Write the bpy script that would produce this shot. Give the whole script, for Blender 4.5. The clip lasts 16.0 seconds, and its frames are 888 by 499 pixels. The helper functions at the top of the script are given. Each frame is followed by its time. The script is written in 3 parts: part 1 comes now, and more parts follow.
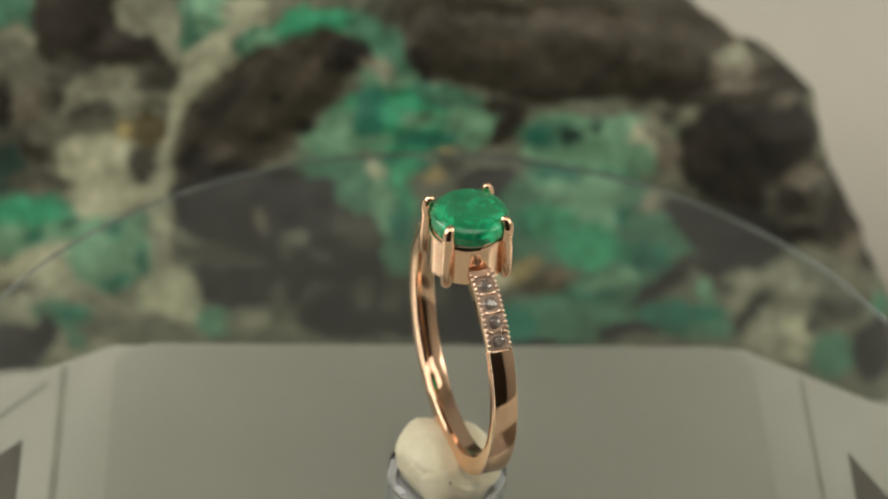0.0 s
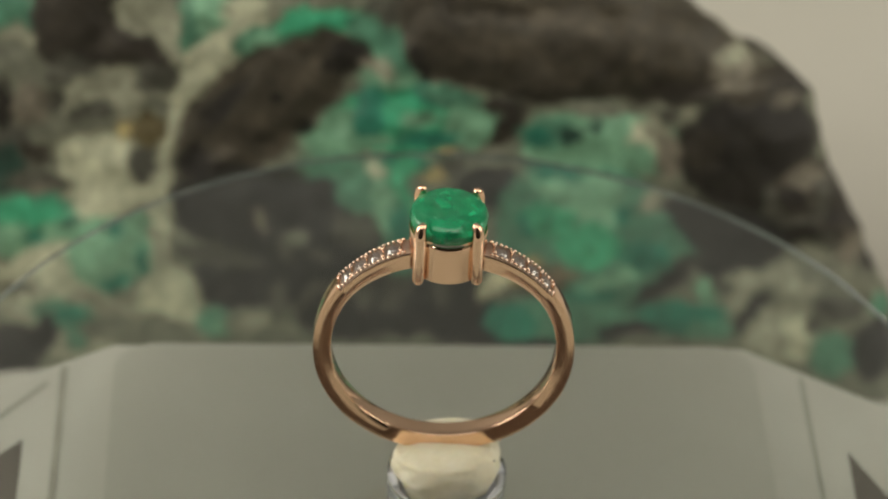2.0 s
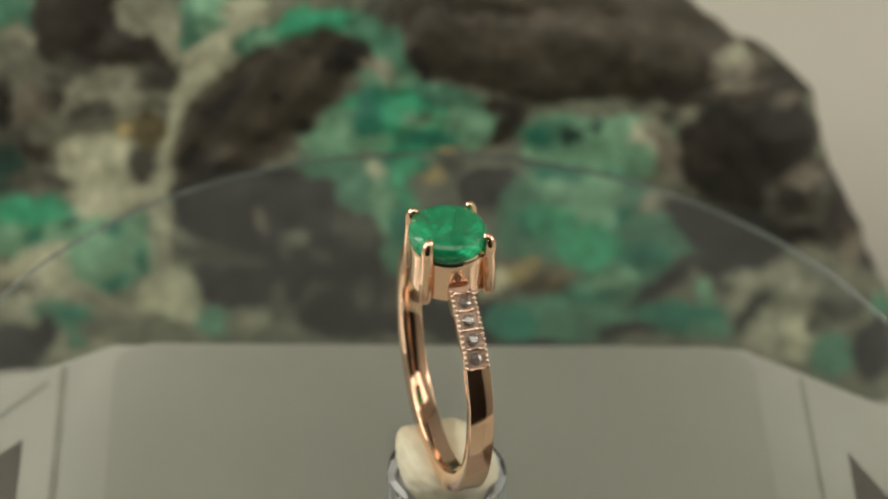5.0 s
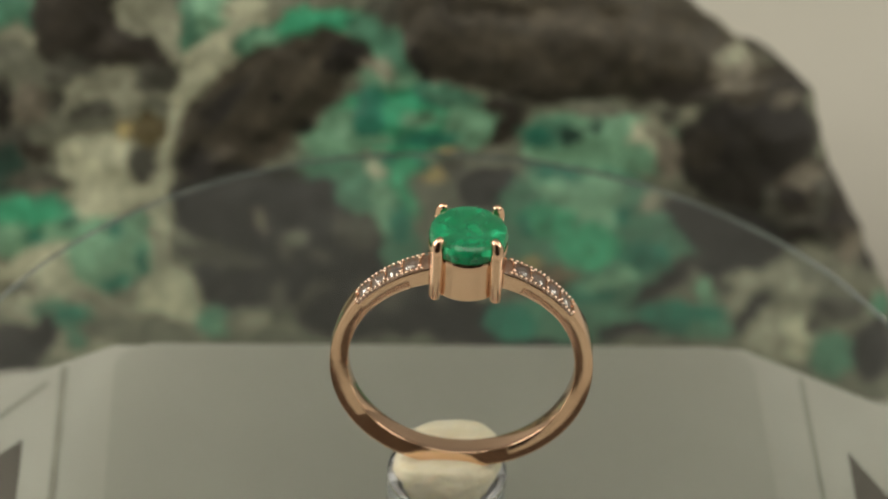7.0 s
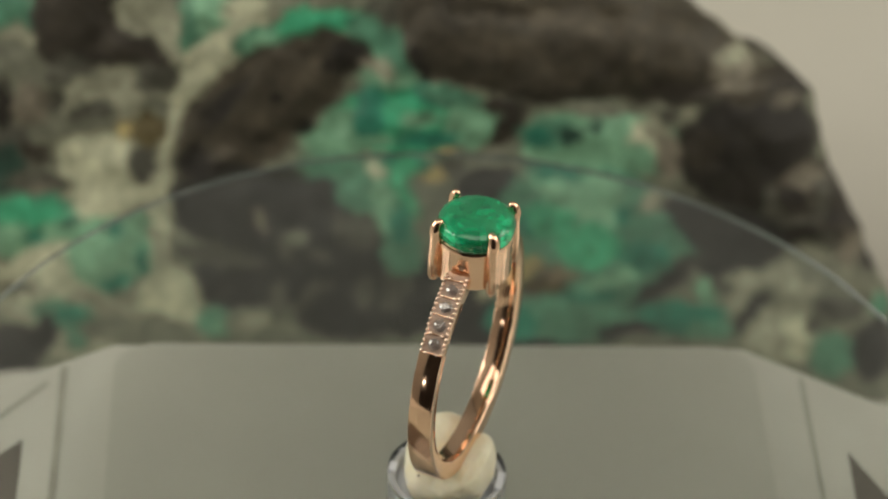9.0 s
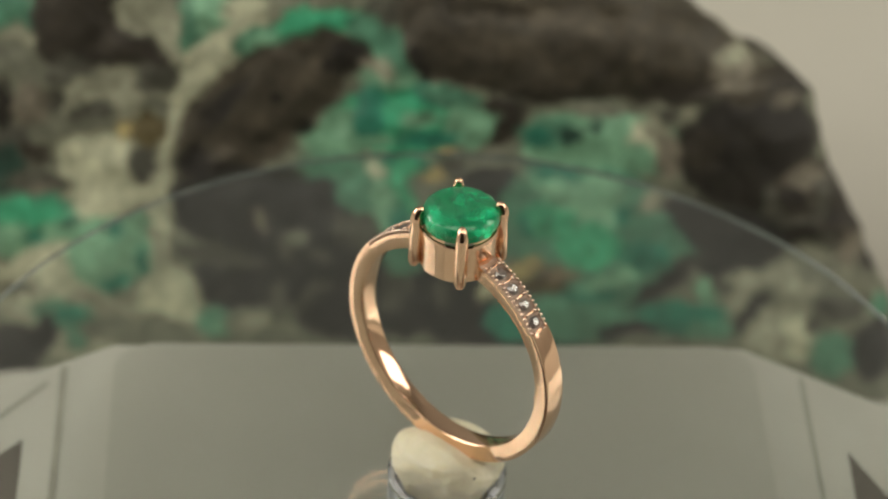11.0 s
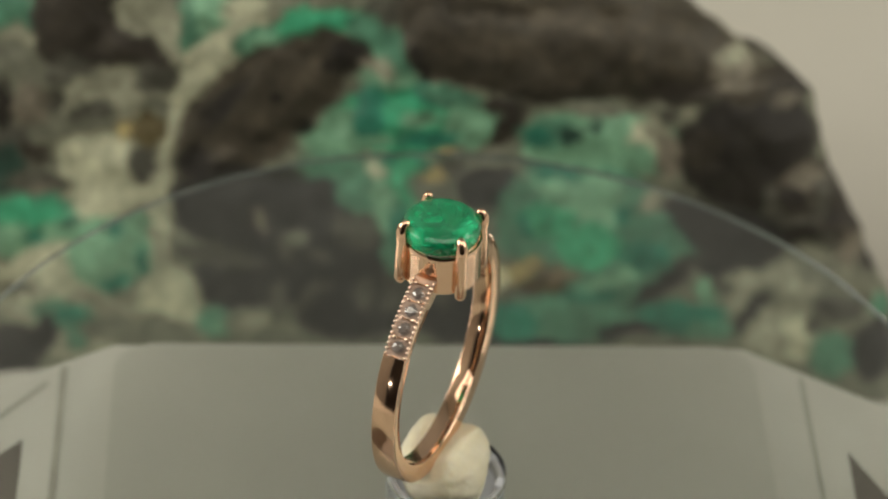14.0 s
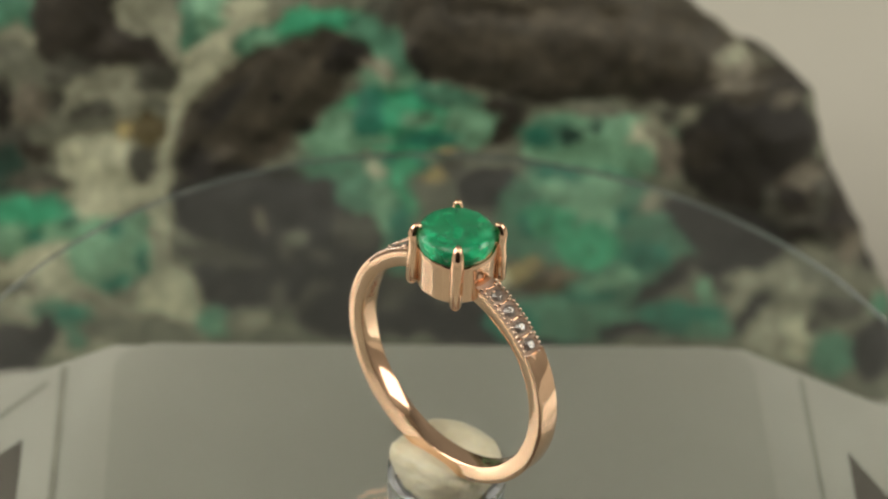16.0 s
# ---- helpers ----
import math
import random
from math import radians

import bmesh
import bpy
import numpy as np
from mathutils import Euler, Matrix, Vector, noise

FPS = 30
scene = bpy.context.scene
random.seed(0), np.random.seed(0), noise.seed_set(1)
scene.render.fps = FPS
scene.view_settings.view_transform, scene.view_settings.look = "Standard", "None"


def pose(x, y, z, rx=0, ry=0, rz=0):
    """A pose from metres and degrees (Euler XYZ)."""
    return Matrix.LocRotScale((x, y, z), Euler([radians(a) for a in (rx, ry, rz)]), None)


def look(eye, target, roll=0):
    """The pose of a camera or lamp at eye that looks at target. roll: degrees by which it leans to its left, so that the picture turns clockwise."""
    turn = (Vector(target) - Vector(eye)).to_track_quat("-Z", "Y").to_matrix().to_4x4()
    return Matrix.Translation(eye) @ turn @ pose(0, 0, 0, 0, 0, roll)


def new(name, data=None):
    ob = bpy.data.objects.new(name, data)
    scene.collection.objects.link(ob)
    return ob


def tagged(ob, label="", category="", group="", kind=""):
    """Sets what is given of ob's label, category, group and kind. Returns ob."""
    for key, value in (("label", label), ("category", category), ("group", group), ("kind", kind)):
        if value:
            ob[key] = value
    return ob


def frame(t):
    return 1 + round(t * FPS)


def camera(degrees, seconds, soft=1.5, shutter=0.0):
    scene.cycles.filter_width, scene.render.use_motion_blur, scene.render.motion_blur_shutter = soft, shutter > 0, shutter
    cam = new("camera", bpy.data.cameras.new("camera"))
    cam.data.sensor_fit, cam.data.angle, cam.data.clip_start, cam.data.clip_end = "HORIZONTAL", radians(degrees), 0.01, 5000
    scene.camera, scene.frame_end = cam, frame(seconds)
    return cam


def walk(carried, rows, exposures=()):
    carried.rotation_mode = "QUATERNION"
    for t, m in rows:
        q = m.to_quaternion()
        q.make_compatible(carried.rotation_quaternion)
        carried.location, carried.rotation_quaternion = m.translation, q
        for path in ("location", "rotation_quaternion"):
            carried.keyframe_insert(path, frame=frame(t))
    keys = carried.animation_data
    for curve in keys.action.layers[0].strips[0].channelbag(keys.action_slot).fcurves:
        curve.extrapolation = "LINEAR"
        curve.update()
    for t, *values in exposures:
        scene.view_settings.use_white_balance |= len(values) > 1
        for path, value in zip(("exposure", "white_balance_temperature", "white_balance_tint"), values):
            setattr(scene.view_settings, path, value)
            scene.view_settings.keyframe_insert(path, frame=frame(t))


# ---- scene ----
MM = 0.001

# camera: fixed, close over the turntable, looking down at 38 degrees, leaning a little
EYE = (-0.00102, -0.17629, 0.15937)
AIM = (EYE[0], EYE[1] + 0.788191, EYE[2] - 0.615430)
cam = camera(16.52, 16.0, soft=2.0)
cam.data.dof.use_dof = True
cam.data.dof.focus_distance = 0.224
cam.data.dof.aperture_fstop = 28.0
walk(cam, [(0.0, look(EYE, AIM, 2.72)), (16.0, look(EYE, AIM, 2.72))])

# the turntable's turn: counter-clockwise seen from above
PHASE, SPEED = -69.27, 35.485
TABLE_Z = -30.0

# ---- world and lamps ----
world = bpy.data.worlds.new("world")
scene.world = world
world.use_nodes = True
world.node_tree.nodes["Background"].inputs[0].default_value = (1.0, 0.93, 0.82, 1)
world.node_tree.nodes["Background"].inputs[1].default_value = 0.2
scene.view_settings.exposure = 0.0


def area_lamp(name, eye, target, sx, sy, power, colour):
    d = bpy.data.lights.new(name, "AREA")
    d.shape, d.size, d.size_y, d.energy, d.color = "RECTANGLE", sx, sy, power, colour
    ob = new(name, d)
    ob.matrix_world = look(eye, target)
    return ob


WARM = (1.0, 0.95, 0.83)
area_lamp("softbox_lamp", (-0.58, 0.06, 0.30), (0, 0.02, 0), 0.42, 0.36, 2.95, WARM)
area_lamp("softbox_lamp", (0.57, 0.05, 0.34), (0, 0.02, 0), 0.42, 0.36, 1.7, WARM)
area_lamp("small_lamp", (-0.585, -0.81, 0.075), (0, 0, 0.012), 0.018, 0.018, 0.12, WARM)
area_lamp("ceiling_lamp", (0.0, -0.45, 1.25), (0, 0.0, 0), 1.30, 0.80, 6.45, WARM)


# ---- materials ----
def nodes_of(name):
    m = bpy.data.materials.new(name)
    m.use_nodes = True
    nt = m.node_tree
    return m, nt, nt.nodes["Principled BSDF"]


def noise_fac(nt, scale, detail=6.0, rough=0.6, lo=0.4, hi=0.6, distort=0.0, coord="Object"):
    tc = nt.nodes.new("ShaderNodeTexCoord")
    n = nt.nodes.new("ShaderNodeTexNoise")
    n.inputs["Scale"].default_value, n.inputs["Detail"].default_value = scale, detail
    n.inputs["Roughness"].default_value, n.inputs["Distortion"].default_value = rough, distort
    nt.links.new(tc.outputs[coord], n.inputs["Vector"])
    r = nt.nodes.new("ShaderNodeMapRange")
    r.inputs[1].default_value, r.inputs[2].default_value = lo, hi
    nt.links.new(n.outputs[0], r.inputs[0])
    return r.outputs[0]


def mix_col(nt, fac, a, b):
    x = nt.nodes.new("ShaderNodeMix")
    x.data_type = "RGBA"
    nt.links.new(fac, x.inputs[0])
    for sock, v in ((x.inputs[6], a), (x.inputs[7], b)):
        if isinstance(v, tuple):
            sock.default_value = (*v, 1)
        else:
            nt.links.new(v, sock)
    return x.outputs[2]


def bump(nt, bsdf, height, strength, dist):
    b = nt.nodes.new("ShaderNodeBump")
    b.inputs["Strength"].default_value, b.inputs["Distance"].default_value = strength, dist
    nt.links.new(height, b.inputs["Height"])
    nt.links.new(b.outputs[0], bsdf.inputs["Normal"])


def mottled(name, a, b, scale, lo=0.35, hi=0.65, rough=0.6, metal=0.0, c=None, scale2=0.0, lo2=0.5, hi2=0.6, bump_strength=0.3, bump_dist=0.0002, spec=0.5, d=None, scale3=0.0, lo3=0.5, hi3=0.6, grain=4.0):
    m, nt, bs = nodes_of(name)
    col = mix_col(nt, noise_fac(nt, scale, detail=grain, lo=lo, hi=hi), a, b)
    if c:
        col = mix_col(nt, noise_fac(nt, scale2, detail=grain, lo=lo2, hi=hi2, distort=0.3), col, c)
    if d:
        col = mix_col(nt, noise_fac(nt, scale3, detail=grain * 0.7, lo=lo3, hi=hi3, distort=0.3), col, d)
    nt.links.new(col, bs.inputs["Base Color"])
    bs.inputs["Roughness"].default_value, bs.inputs["Metallic"].default_value = rough, metal
    bs.inputs["Specular IOR Level"].default_value = spec
    bump(nt, bs, noise_fac(nt, scale * 4, lo=0.3, hi=0.7), bump_strength, bump_dist)
    return m


def rock_material(name, rough, contrast, flecks):
    """Stone coloured by its minerals, with coarse and fine mottling and paler flecks."""
    m, nt, bs = nodes_of(name)
    at = nt.nodes.new("ShaderNodeAttribute")
    at.attribute_name = "mineral"
    col = at.outputs["Color"]
    for scale, k in ((280, contrast), (850, contrast * 0.9)):
        r = nt.nodes.new("ShaderNodeMapRange")
        r.inputs[3].default_value, r.inputs[4].default_value = 1 - k, 1 + k
        nt.links.new(noise_fac(nt, scale, detail=4, lo=0.3, hi=0.7, distort=0.4), r.inputs[0])
        x = nt.nodes.new("ShaderNodeVectorMath")
        x.operation = "SCALE"
        nt.links.new(col, x.inputs[0])
        nt.links.new(r.outputs[0], x.inputs["Scale"])
        col = x.outputs[0]
    pale = nt.nodes.new("ShaderNodeVectorMath")
    pale.operation, pale.inputs["Scale"].default_value = "SCALE", flecks
    nt.links.new(col, pale.inputs[0])
    nt.links.new(mix_col(nt, noise_fac(nt, 620, detail=3, lo=0.58, hi=0.72, distort=0.6), col, pale.outputs[0]), bs.inputs["Base Color"])
    bs.inputs["Roughness"].default_value = rough
    bump(nt, bs, noise_fac(nt, 1100, lo=0.3, hi=0.7), 0.25, 0.0003)
    return m


def gold_material():
    m, nt, bs = nodes_of("rose_gold")
    nt.links.new(mix_col(nt, noise_fac(nt, 260, lo=0.3, hi=0.7), (0.89, 0.59, 0.405), (0.93, 0.64, 0.455)), bs.inputs["Base Color"])
    bs.inputs["Metallic"].default_value = 1.0
    r = nt.nodes.new("ShaderNodeMapRange")
    r.inputs[3].default_value, r.inputs[4].default_value = 0.07, 0.13
    nt.links.new(noise_fac(nt, 900, lo=0.3, hi=0.7), r.inputs[0])
    nt.links.new(r.outputs[0], bs.inputs["Roughness"])
    bump(nt, bs, noise_fac(nt, 420, detail=3, lo=0.3, hi=0.7), 0.06, 0.0001)
    return m


def glassy(name, colour, ior, rough, transmission=1.0):
    m, nt, bs = nodes_of(name)
    bs.inputs["Base Color"].default_value = (*colour, 1)
    bs.inputs["IOR"].default_value, bs.inputs["Roughness"].default_value = ior, rough
    bs.inputs["Transmission Weight"].default_value = transmission
    return m


def emerald_material():
    m, nt, bs = nodes_of("emerald")
    col = mix_col(nt, noise_fac(nt, 650, lo=0.35, hi=0.65, distort=1.0), (0.0, 0.34, 0.14), (0.03, 0.62, 0.28))
    col = mix_col(nt, noise_fac(nt, 900, lo=0.60, hi=0.90, distort=2.0), col, (0.30, 0.72, 0.48))
    # olive-grey patches: the table's dull reflection and windowing put into the colour
    col = mix_col(nt, noise_fac(nt, 230, detail=3, lo=0.50, hi=0.74, distort=0.8), col, (0.05, 0.21, 0.11))
    nt.links.new(col, bs.inputs["Base Color"])
    bs.inputs["IOR"].default_value, bs.inputs["Roughness"].default_value = 1.57, 0.16
    bs.inputs["Coat Weight"].default_value, bs.inputs["Coat Roughness"].default_value = 0.15, 0.05
    bs.inputs["Transmission Weight"].default_value = 0.55
    bump(nt, bs, noise_fac(nt, 1500, detail=3, lo=0.3, hi=0.7), 0.03, 0.0001)
    return m


def satin(gold):
    m = gold.copy()
    m.name = "satin_rose_gold"
    bs = m.node_tree.nodes["Principled BSDF"]
    m.node_tree.links.remove(bs.inputs["Roughness"].links[0])
    bs.inputs["Roughness"].default_value = 0.10
    return m


GOLD = gold_material()
SATIN = satin(GOLD)
STAMP = mottled("stamped_gold", (0.30, 0.16, 0.10), (0.38, 0.22, 0.14), 900, rough=0.4, metal=1.0)
# bead and claw gold, paler because their highlights are put into the colour
HIGHLIT = mottled("highlit_bead_gold", (0.88, 0.68, 0.55), (0.95, 0.77, 0.64), 1800, rough=0.2, metal=1.0, bump_strength=0.1)
# floor between the small stones: the gaps' shade as a darker gold
SEAT = mottled("shaded_gold_seat", (0.36, 0.26, 0.20), (0.50, 0.37, 0.30), 1500, rough=0.4, metal=1.0)
EMERALD = emerald_material()
DIAMOND = glassy("diamond", (0.92, 0.93, 0.96), 2.4, 0.0, 0.93)
GLASS = glassy("disc_glass", (0.95, 0.985, 0.97), 1.5, 0.0)
GLASS_EDGE = glassy("ground_glass_edge", (0.09, 0.15, 0.14), 1.5, 0.5, 0.5)
CLEAR = glassy("clear_plastic", (0.93, 0.95, 1.0), 1.49, 0.08, 0.5)
FROST = glassy("frosted_plastic", (0.86, 0.89, 0.97), 1.49, 0.2, 0.25)
PUTTY = mottled("putty", (0.66, 0.62, 0.46), (0.74, 0.70, 0.55), 500, rough=0.5, bump_strength=0.3, bump_dist=0.0002)
PUTTY.node_tree.nodes["Principled BSDF"].inputs["Subsurface Weight"].default_value = 0.4
PUTTY.node_tree.nodes["Principled BSDF"].inputs["Subsurface Radius"].default_value = (0.001, 0.0008, 0.0005)
PUTTY.node_tree.nodes["Principled BSDF"].inputs["Subsurface Scale"].default_value = 1.0
BASE_WHITE = mottled("white_plastic", (0.51, 0.495, 0.44), (0.55, 0.535, 0.48), 60, rough=0.45, bump_strength=0.05)
PANEL = mottled("grey_panel", (0.455, 0.44, 0.385), (0.48, 0.465, 0.41), 70, rough=0.5, bump_strength=0.05)
GROOVE_SHADE = mottled("groove_shade_grey", (0.33, 0.315, 0.265), (0.39, 0.375, 0.315), 200, rough=0.6)
FRONT = mottled("dark_brown_plastic", (0.13, 0.085, 0.060), (0.16, 0.105, 0.075), 90, rough=0.4, bump_strength=0.05)
RECESS_SHADE_SPECK = mottled("recess_shade_and_speck", (0.10, 0.085, 0.07), (0.14, 0.12, 0.10), 150, rough=0.7)
ROCK = rock_material("shale_and_calcite", 0.62, 0.32, 1.6)
CRYSTAL = rock_material("crystal", 0.42, 0.30, 1.5)
TABLE = mottled("cream_card", (0.465, 0.447, 0.39), (0.50, 0.48, 0.425), 25, rough=0.7, bump_strength=0.08)
# tones of the unseen room, set by the reflections they give
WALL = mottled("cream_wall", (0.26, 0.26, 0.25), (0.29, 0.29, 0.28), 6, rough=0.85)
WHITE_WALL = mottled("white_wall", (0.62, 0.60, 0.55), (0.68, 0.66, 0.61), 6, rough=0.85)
DARK_SURROUND = mottled("dark_surround", (0.020, 0.015, 0.012), (0.030, 0.023, 0.019), 6, rough=0.9)


# ---- mesh helpers (all shapes in millimetres) ----
def mesh_of(name, bm, material, smooth=False):
    bm.transform(Matrix.Scale(MM, 4))
    bmesh.ops.recalc_face_normals(bm, faces=bm.faces)
    me = bpy.data.meshes.new(name)
    for f in bm.faces:
        f.smooth = smooth
    bm.to_mesh(me)
    bm.free()
    me.materials.append(material)
    return me


def part(name, bm, material, parent=None, label="", smooth=False):
    ob = new(name, mesh_of(name, bm, material, smooth))
    ob.parent = parent
    return tagged(ob, label) if label else ob


def box(bm, x0, x1, y0, y1, z0, z1, bevel=0.0):
    vs = bmesh.ops.create_cube(bm, size=1.0, matrix=Matrix.Translation(((x0 + x1) / 2, (y0 + y1) / 2, (z0 + z1) / 2)) @ Matrix.Diagonal((x1 - x0, y1 - y0, z1 - z0, 1)))["verts"]
    if bevel:
        es = list({e for v in vs for e in v.link_edges})
        bmesh.ops.bevel(bm, geom=es, offset=bevel, segments=2, affect="EDGES", profile=0.5)
    return bm


def lathe(bm, profile, n=48, m=Matrix.Identity(4), close=False):
    """Turns (radius, z) pairs round z; a radius of 0 closes to a point."""
    rings = []
    for r, z in profile:
        if r == 0:
            rings.append([bm.verts.new(m @ Vector((0, 0, z)))])
        else:
            rings.append([bm.verts.new(m @ Vector((r * math.cos(2 * math.pi * k / n), r * math.sin(2 * math.pi * k / n), z))) for k in range(n)])
    pairs = list(zip(rings, rings[1:])) + ([(rings[-1], rings[0])] if close else [])
    for a, b in pairs:
        for k in range(n):
            q = [a[k % len(a)], a[(k + 1) % len(a)], b[(k + 1) % len(b)], b[k % len(b)]]
            q = list(dict.fromkeys(q))
            if len(q) > 2:
                bm.faces.new(q)
    return bm


def tube(bm, pts, radii, n=12):
    """A round bar along pts with rounded ends."""
    rings = []
    for i, (p, r) in enumerate(zip(pts, radii)):
        p = Vector(p)
        d = (Vector(pts[min(i + 1, len(pts) - 1)]) - Vector(pts[max(i - 1, 0)])).normalized()
        u = (Vector((1, 0, 0)) - d * d.x).normalized()
        w = d.cross(u)
        rings.append([bm.verts.new(p + u * r * math.cos(2 * math.pi * k / n) + w * r * math.sin(2 * math.pi * k / n)) for k in range(n)])
    for a, b in zip(rings, rings[1:]):
        for k in range(n):
            bm.faces.new([a[k], a[(k + 1) % n], b[(k + 1) % n], b[k]])
    bm.faces.new(rings[0][::-1])
    bm.faces.new(rings[-1])
    return bm


def ball(bm, p, r, seg=10):
    bmesh.ops.create_uvsphere(bm, u_segments=seg, v_segments=max(5, seg // 2 + 1), radius=r, matrix=Matrix.Translation(p))
    return bm


# ---- the room (unseen, added for what the gold and glass reflect) ----
def room():
    t = TABLE_Z
    ob = part("table", box(bmesh.new(), -600, 600, -118, 379, t - 25, t, 3), TABLE)
    tagged(ob, "cream matt table sheet under the turntable", "table", kind="structure")
    fl = t - 420
    # the dark south side stands in for the darkness behind the camera
    for name, b, m in (("floor", (-850, 850, -1000, 420, fl - 30, fl), DARK_SURROUND),
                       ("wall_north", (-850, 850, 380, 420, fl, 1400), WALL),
                       ("wall_south", (-850, 850, -1000, -960, fl, 1400), DARK_SURROUND),
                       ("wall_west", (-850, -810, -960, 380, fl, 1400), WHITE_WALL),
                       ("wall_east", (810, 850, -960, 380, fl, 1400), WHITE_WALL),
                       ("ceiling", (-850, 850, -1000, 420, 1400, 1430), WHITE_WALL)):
        tagged(part(name, box(bmesh.new(), *b), m), "unseen plain " + name.split("_")[0] + " of the room", name.split("_")[0], kind="structure")
    for sx in (-560, 520):
        for sy in (-108, 330):
            part("table_leg", box(bmesh.new(), sx, sx + 40, sy, sy + 40, fl, t - 25.5, 2), TABLE, ob)


# ---- the turntable ----
def outline_prism(bm, pts, z0, z1, bevel=0.0):
    lo = [bm.verts.new((x, y, z0)) for x, y in pts]
    hi = [bm.verts.new((x, y, z1)) for x, y in pts]
    n = len(pts)
    for k in range(n):
        bm.faces.new([lo[k], lo[(k + 1) % n], hi[(k + 1) % n], hi[k]])
    top = bm.faces.new(hi)
    bm.faces.new(lo[::-1])
    if bevel:
        bmesh.ops.bevel(bm, geom=list(top.edges), offset=bevel, segments=3, affect="EDGES", profile=0.5)
    return bm


def rounded_rect(x0, x1, y0, y1, r, n=6):
    out = []
    for cx, cy, a0 in ((x1 - r, y1 - r, 0), (x0 + r, y1 - r, 90), (x0 + r, y0 + r, 180), (x1 - r, y0 + r, 270)):
        out += [(cx + r * math.cos(radians(a0 + 90 * k / n)), cy + r * math.sin(radians(a0 + 90 * k / n))) for k in range(n + 1)]
    return out


def turntable_base():
    base = new("display_turntable")
    base.matrix_world = pose(-0.0013, 0, 0, 0, 0, 3.6)
    tagged(base, "pale plastic display turntable with a grey inset panel", "turntable")
    body = [(-25.9, 24.9), (27.9, 24.9), (52, 9.3), (52, -9.3), (27.9, -24.9), (-25.9, -24.9), (-52, -10.1), (-52, 10.1)]
    part("body", outline_prism(bmesh.new(), body, TABLE_Z, -8.6, 0.5), BASE_WHITE, base)
    part("panel", outline_prism(bmesh.new(), rounded_rect(-25.7, 28.6, -24.3, 24.4, 3.0), -8.9, -8.2, 0.3), PANEL, base, "grey matt inset panel")
    # out of view, added for the dark reflection in the hoop's lower sides
    part("front_panel", outline_prism(bmesh.new(), rounded_rect(-24.6, 27.5, -23.6, -11.5, 2.5), -8.2, -8.0, 0.08), FRONT, base, "unseen dark brown gloss strip along the front")
    # grooves and recesses are not cut: flat darker pieces carry their shade
    part("groove", box(bmesh.new(), -30.2, -29.6, -21.6, 21.6, -8.9, -8.55), GROOVE_SHADE, base)
    part("groove", box(bmesh.new(), 32.25, 32.65, -20.9, 20.9, -8.9, -8.55), GROOVE_SHADE, base)
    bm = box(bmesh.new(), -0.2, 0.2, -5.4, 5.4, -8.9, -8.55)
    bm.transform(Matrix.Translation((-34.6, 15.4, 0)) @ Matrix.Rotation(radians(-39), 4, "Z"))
    part("groove", bm, GROOVE_SHADE, base)
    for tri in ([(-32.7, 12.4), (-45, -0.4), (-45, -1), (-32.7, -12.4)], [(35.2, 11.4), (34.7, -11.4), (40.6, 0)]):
        part("recess", outline_prism(bmesh.new(), tri, -8.9, -8.55), RECESS_SHADE_SPECK, base, "flat dark triangle with the shade of a recess in its colour")
    return base


DISC_R = 41.8


def glass_plate():
    top = new("round_glass_plate")
    tagged(top, "clear round glass turntable plate with a greenish edge", "glass plate")
    part("plate", lathe(bmesh.new(), [(4.62, 0.0), (DISC_R - 0.05, 0.0)], 180), GLASS, top)
    part("underside", lathe(bmesh.new(), [(DISC_R - 0.05, -0.9), (4.62, -0.9), (4.62, 0.0)], 180), GLASS, top)
    rim = part("rim", lathe(bmesh.new(), [(DISC_R - 0.05, 0.0), (DISC_R, -0.06), (DISC_R, -0.84), (DISC_R - 0.05, -0.9)], 180), GLASS_EDGE, top, "greenish ground glass edge")
    for ob, way in ((top.children[0], 1), (top.children[1], -1)):
        if ob.data.polygons[0].normal.z * way < 0:
            ob.data.flip_normals()
    f = rim.data.polygons[0]
    if f.normal.dot(f.center) < 0:
        rim.data.flip_normals()
    wall = [(3.85, -8.2), (4.5, -8.2), (4.6, -1.3), (4.58, -0.8), (4.45, -0.45), (4.22, -0.3), (4.0, -0.45), (3.88, -0.9)]
    stem = part("stem", lathe(bmesh.new(), wall, 48, close=True), CLEAR, top, "clear plastic spindle tube", True)
    part("cap", lathe(bmesh.new(), [(0, -1.9), (2.6, -1.8), (3.84, -1.2), (3.84, -1.7), (2.6, -2.3), (0, -2.4)], 48), FROST, stem, "", True)
    for k in range(8):
        w = 0.55 + 0.25 * (k % 3)
        bm = box(bmesh.new(), 3.86, 4.56, -w, w, -6.5, -0.15 - 0.25 * (k % 2), 0.15)
        bm.transform(Matrix.Rotation(radians(45 * k + 12 + 5 * (k % 2)), 4, "Z"))
        part("rib", bm, FROST, stem, "frosted plastic rib")
    return top


SPECK = (3.7, -1.0, 2.2)


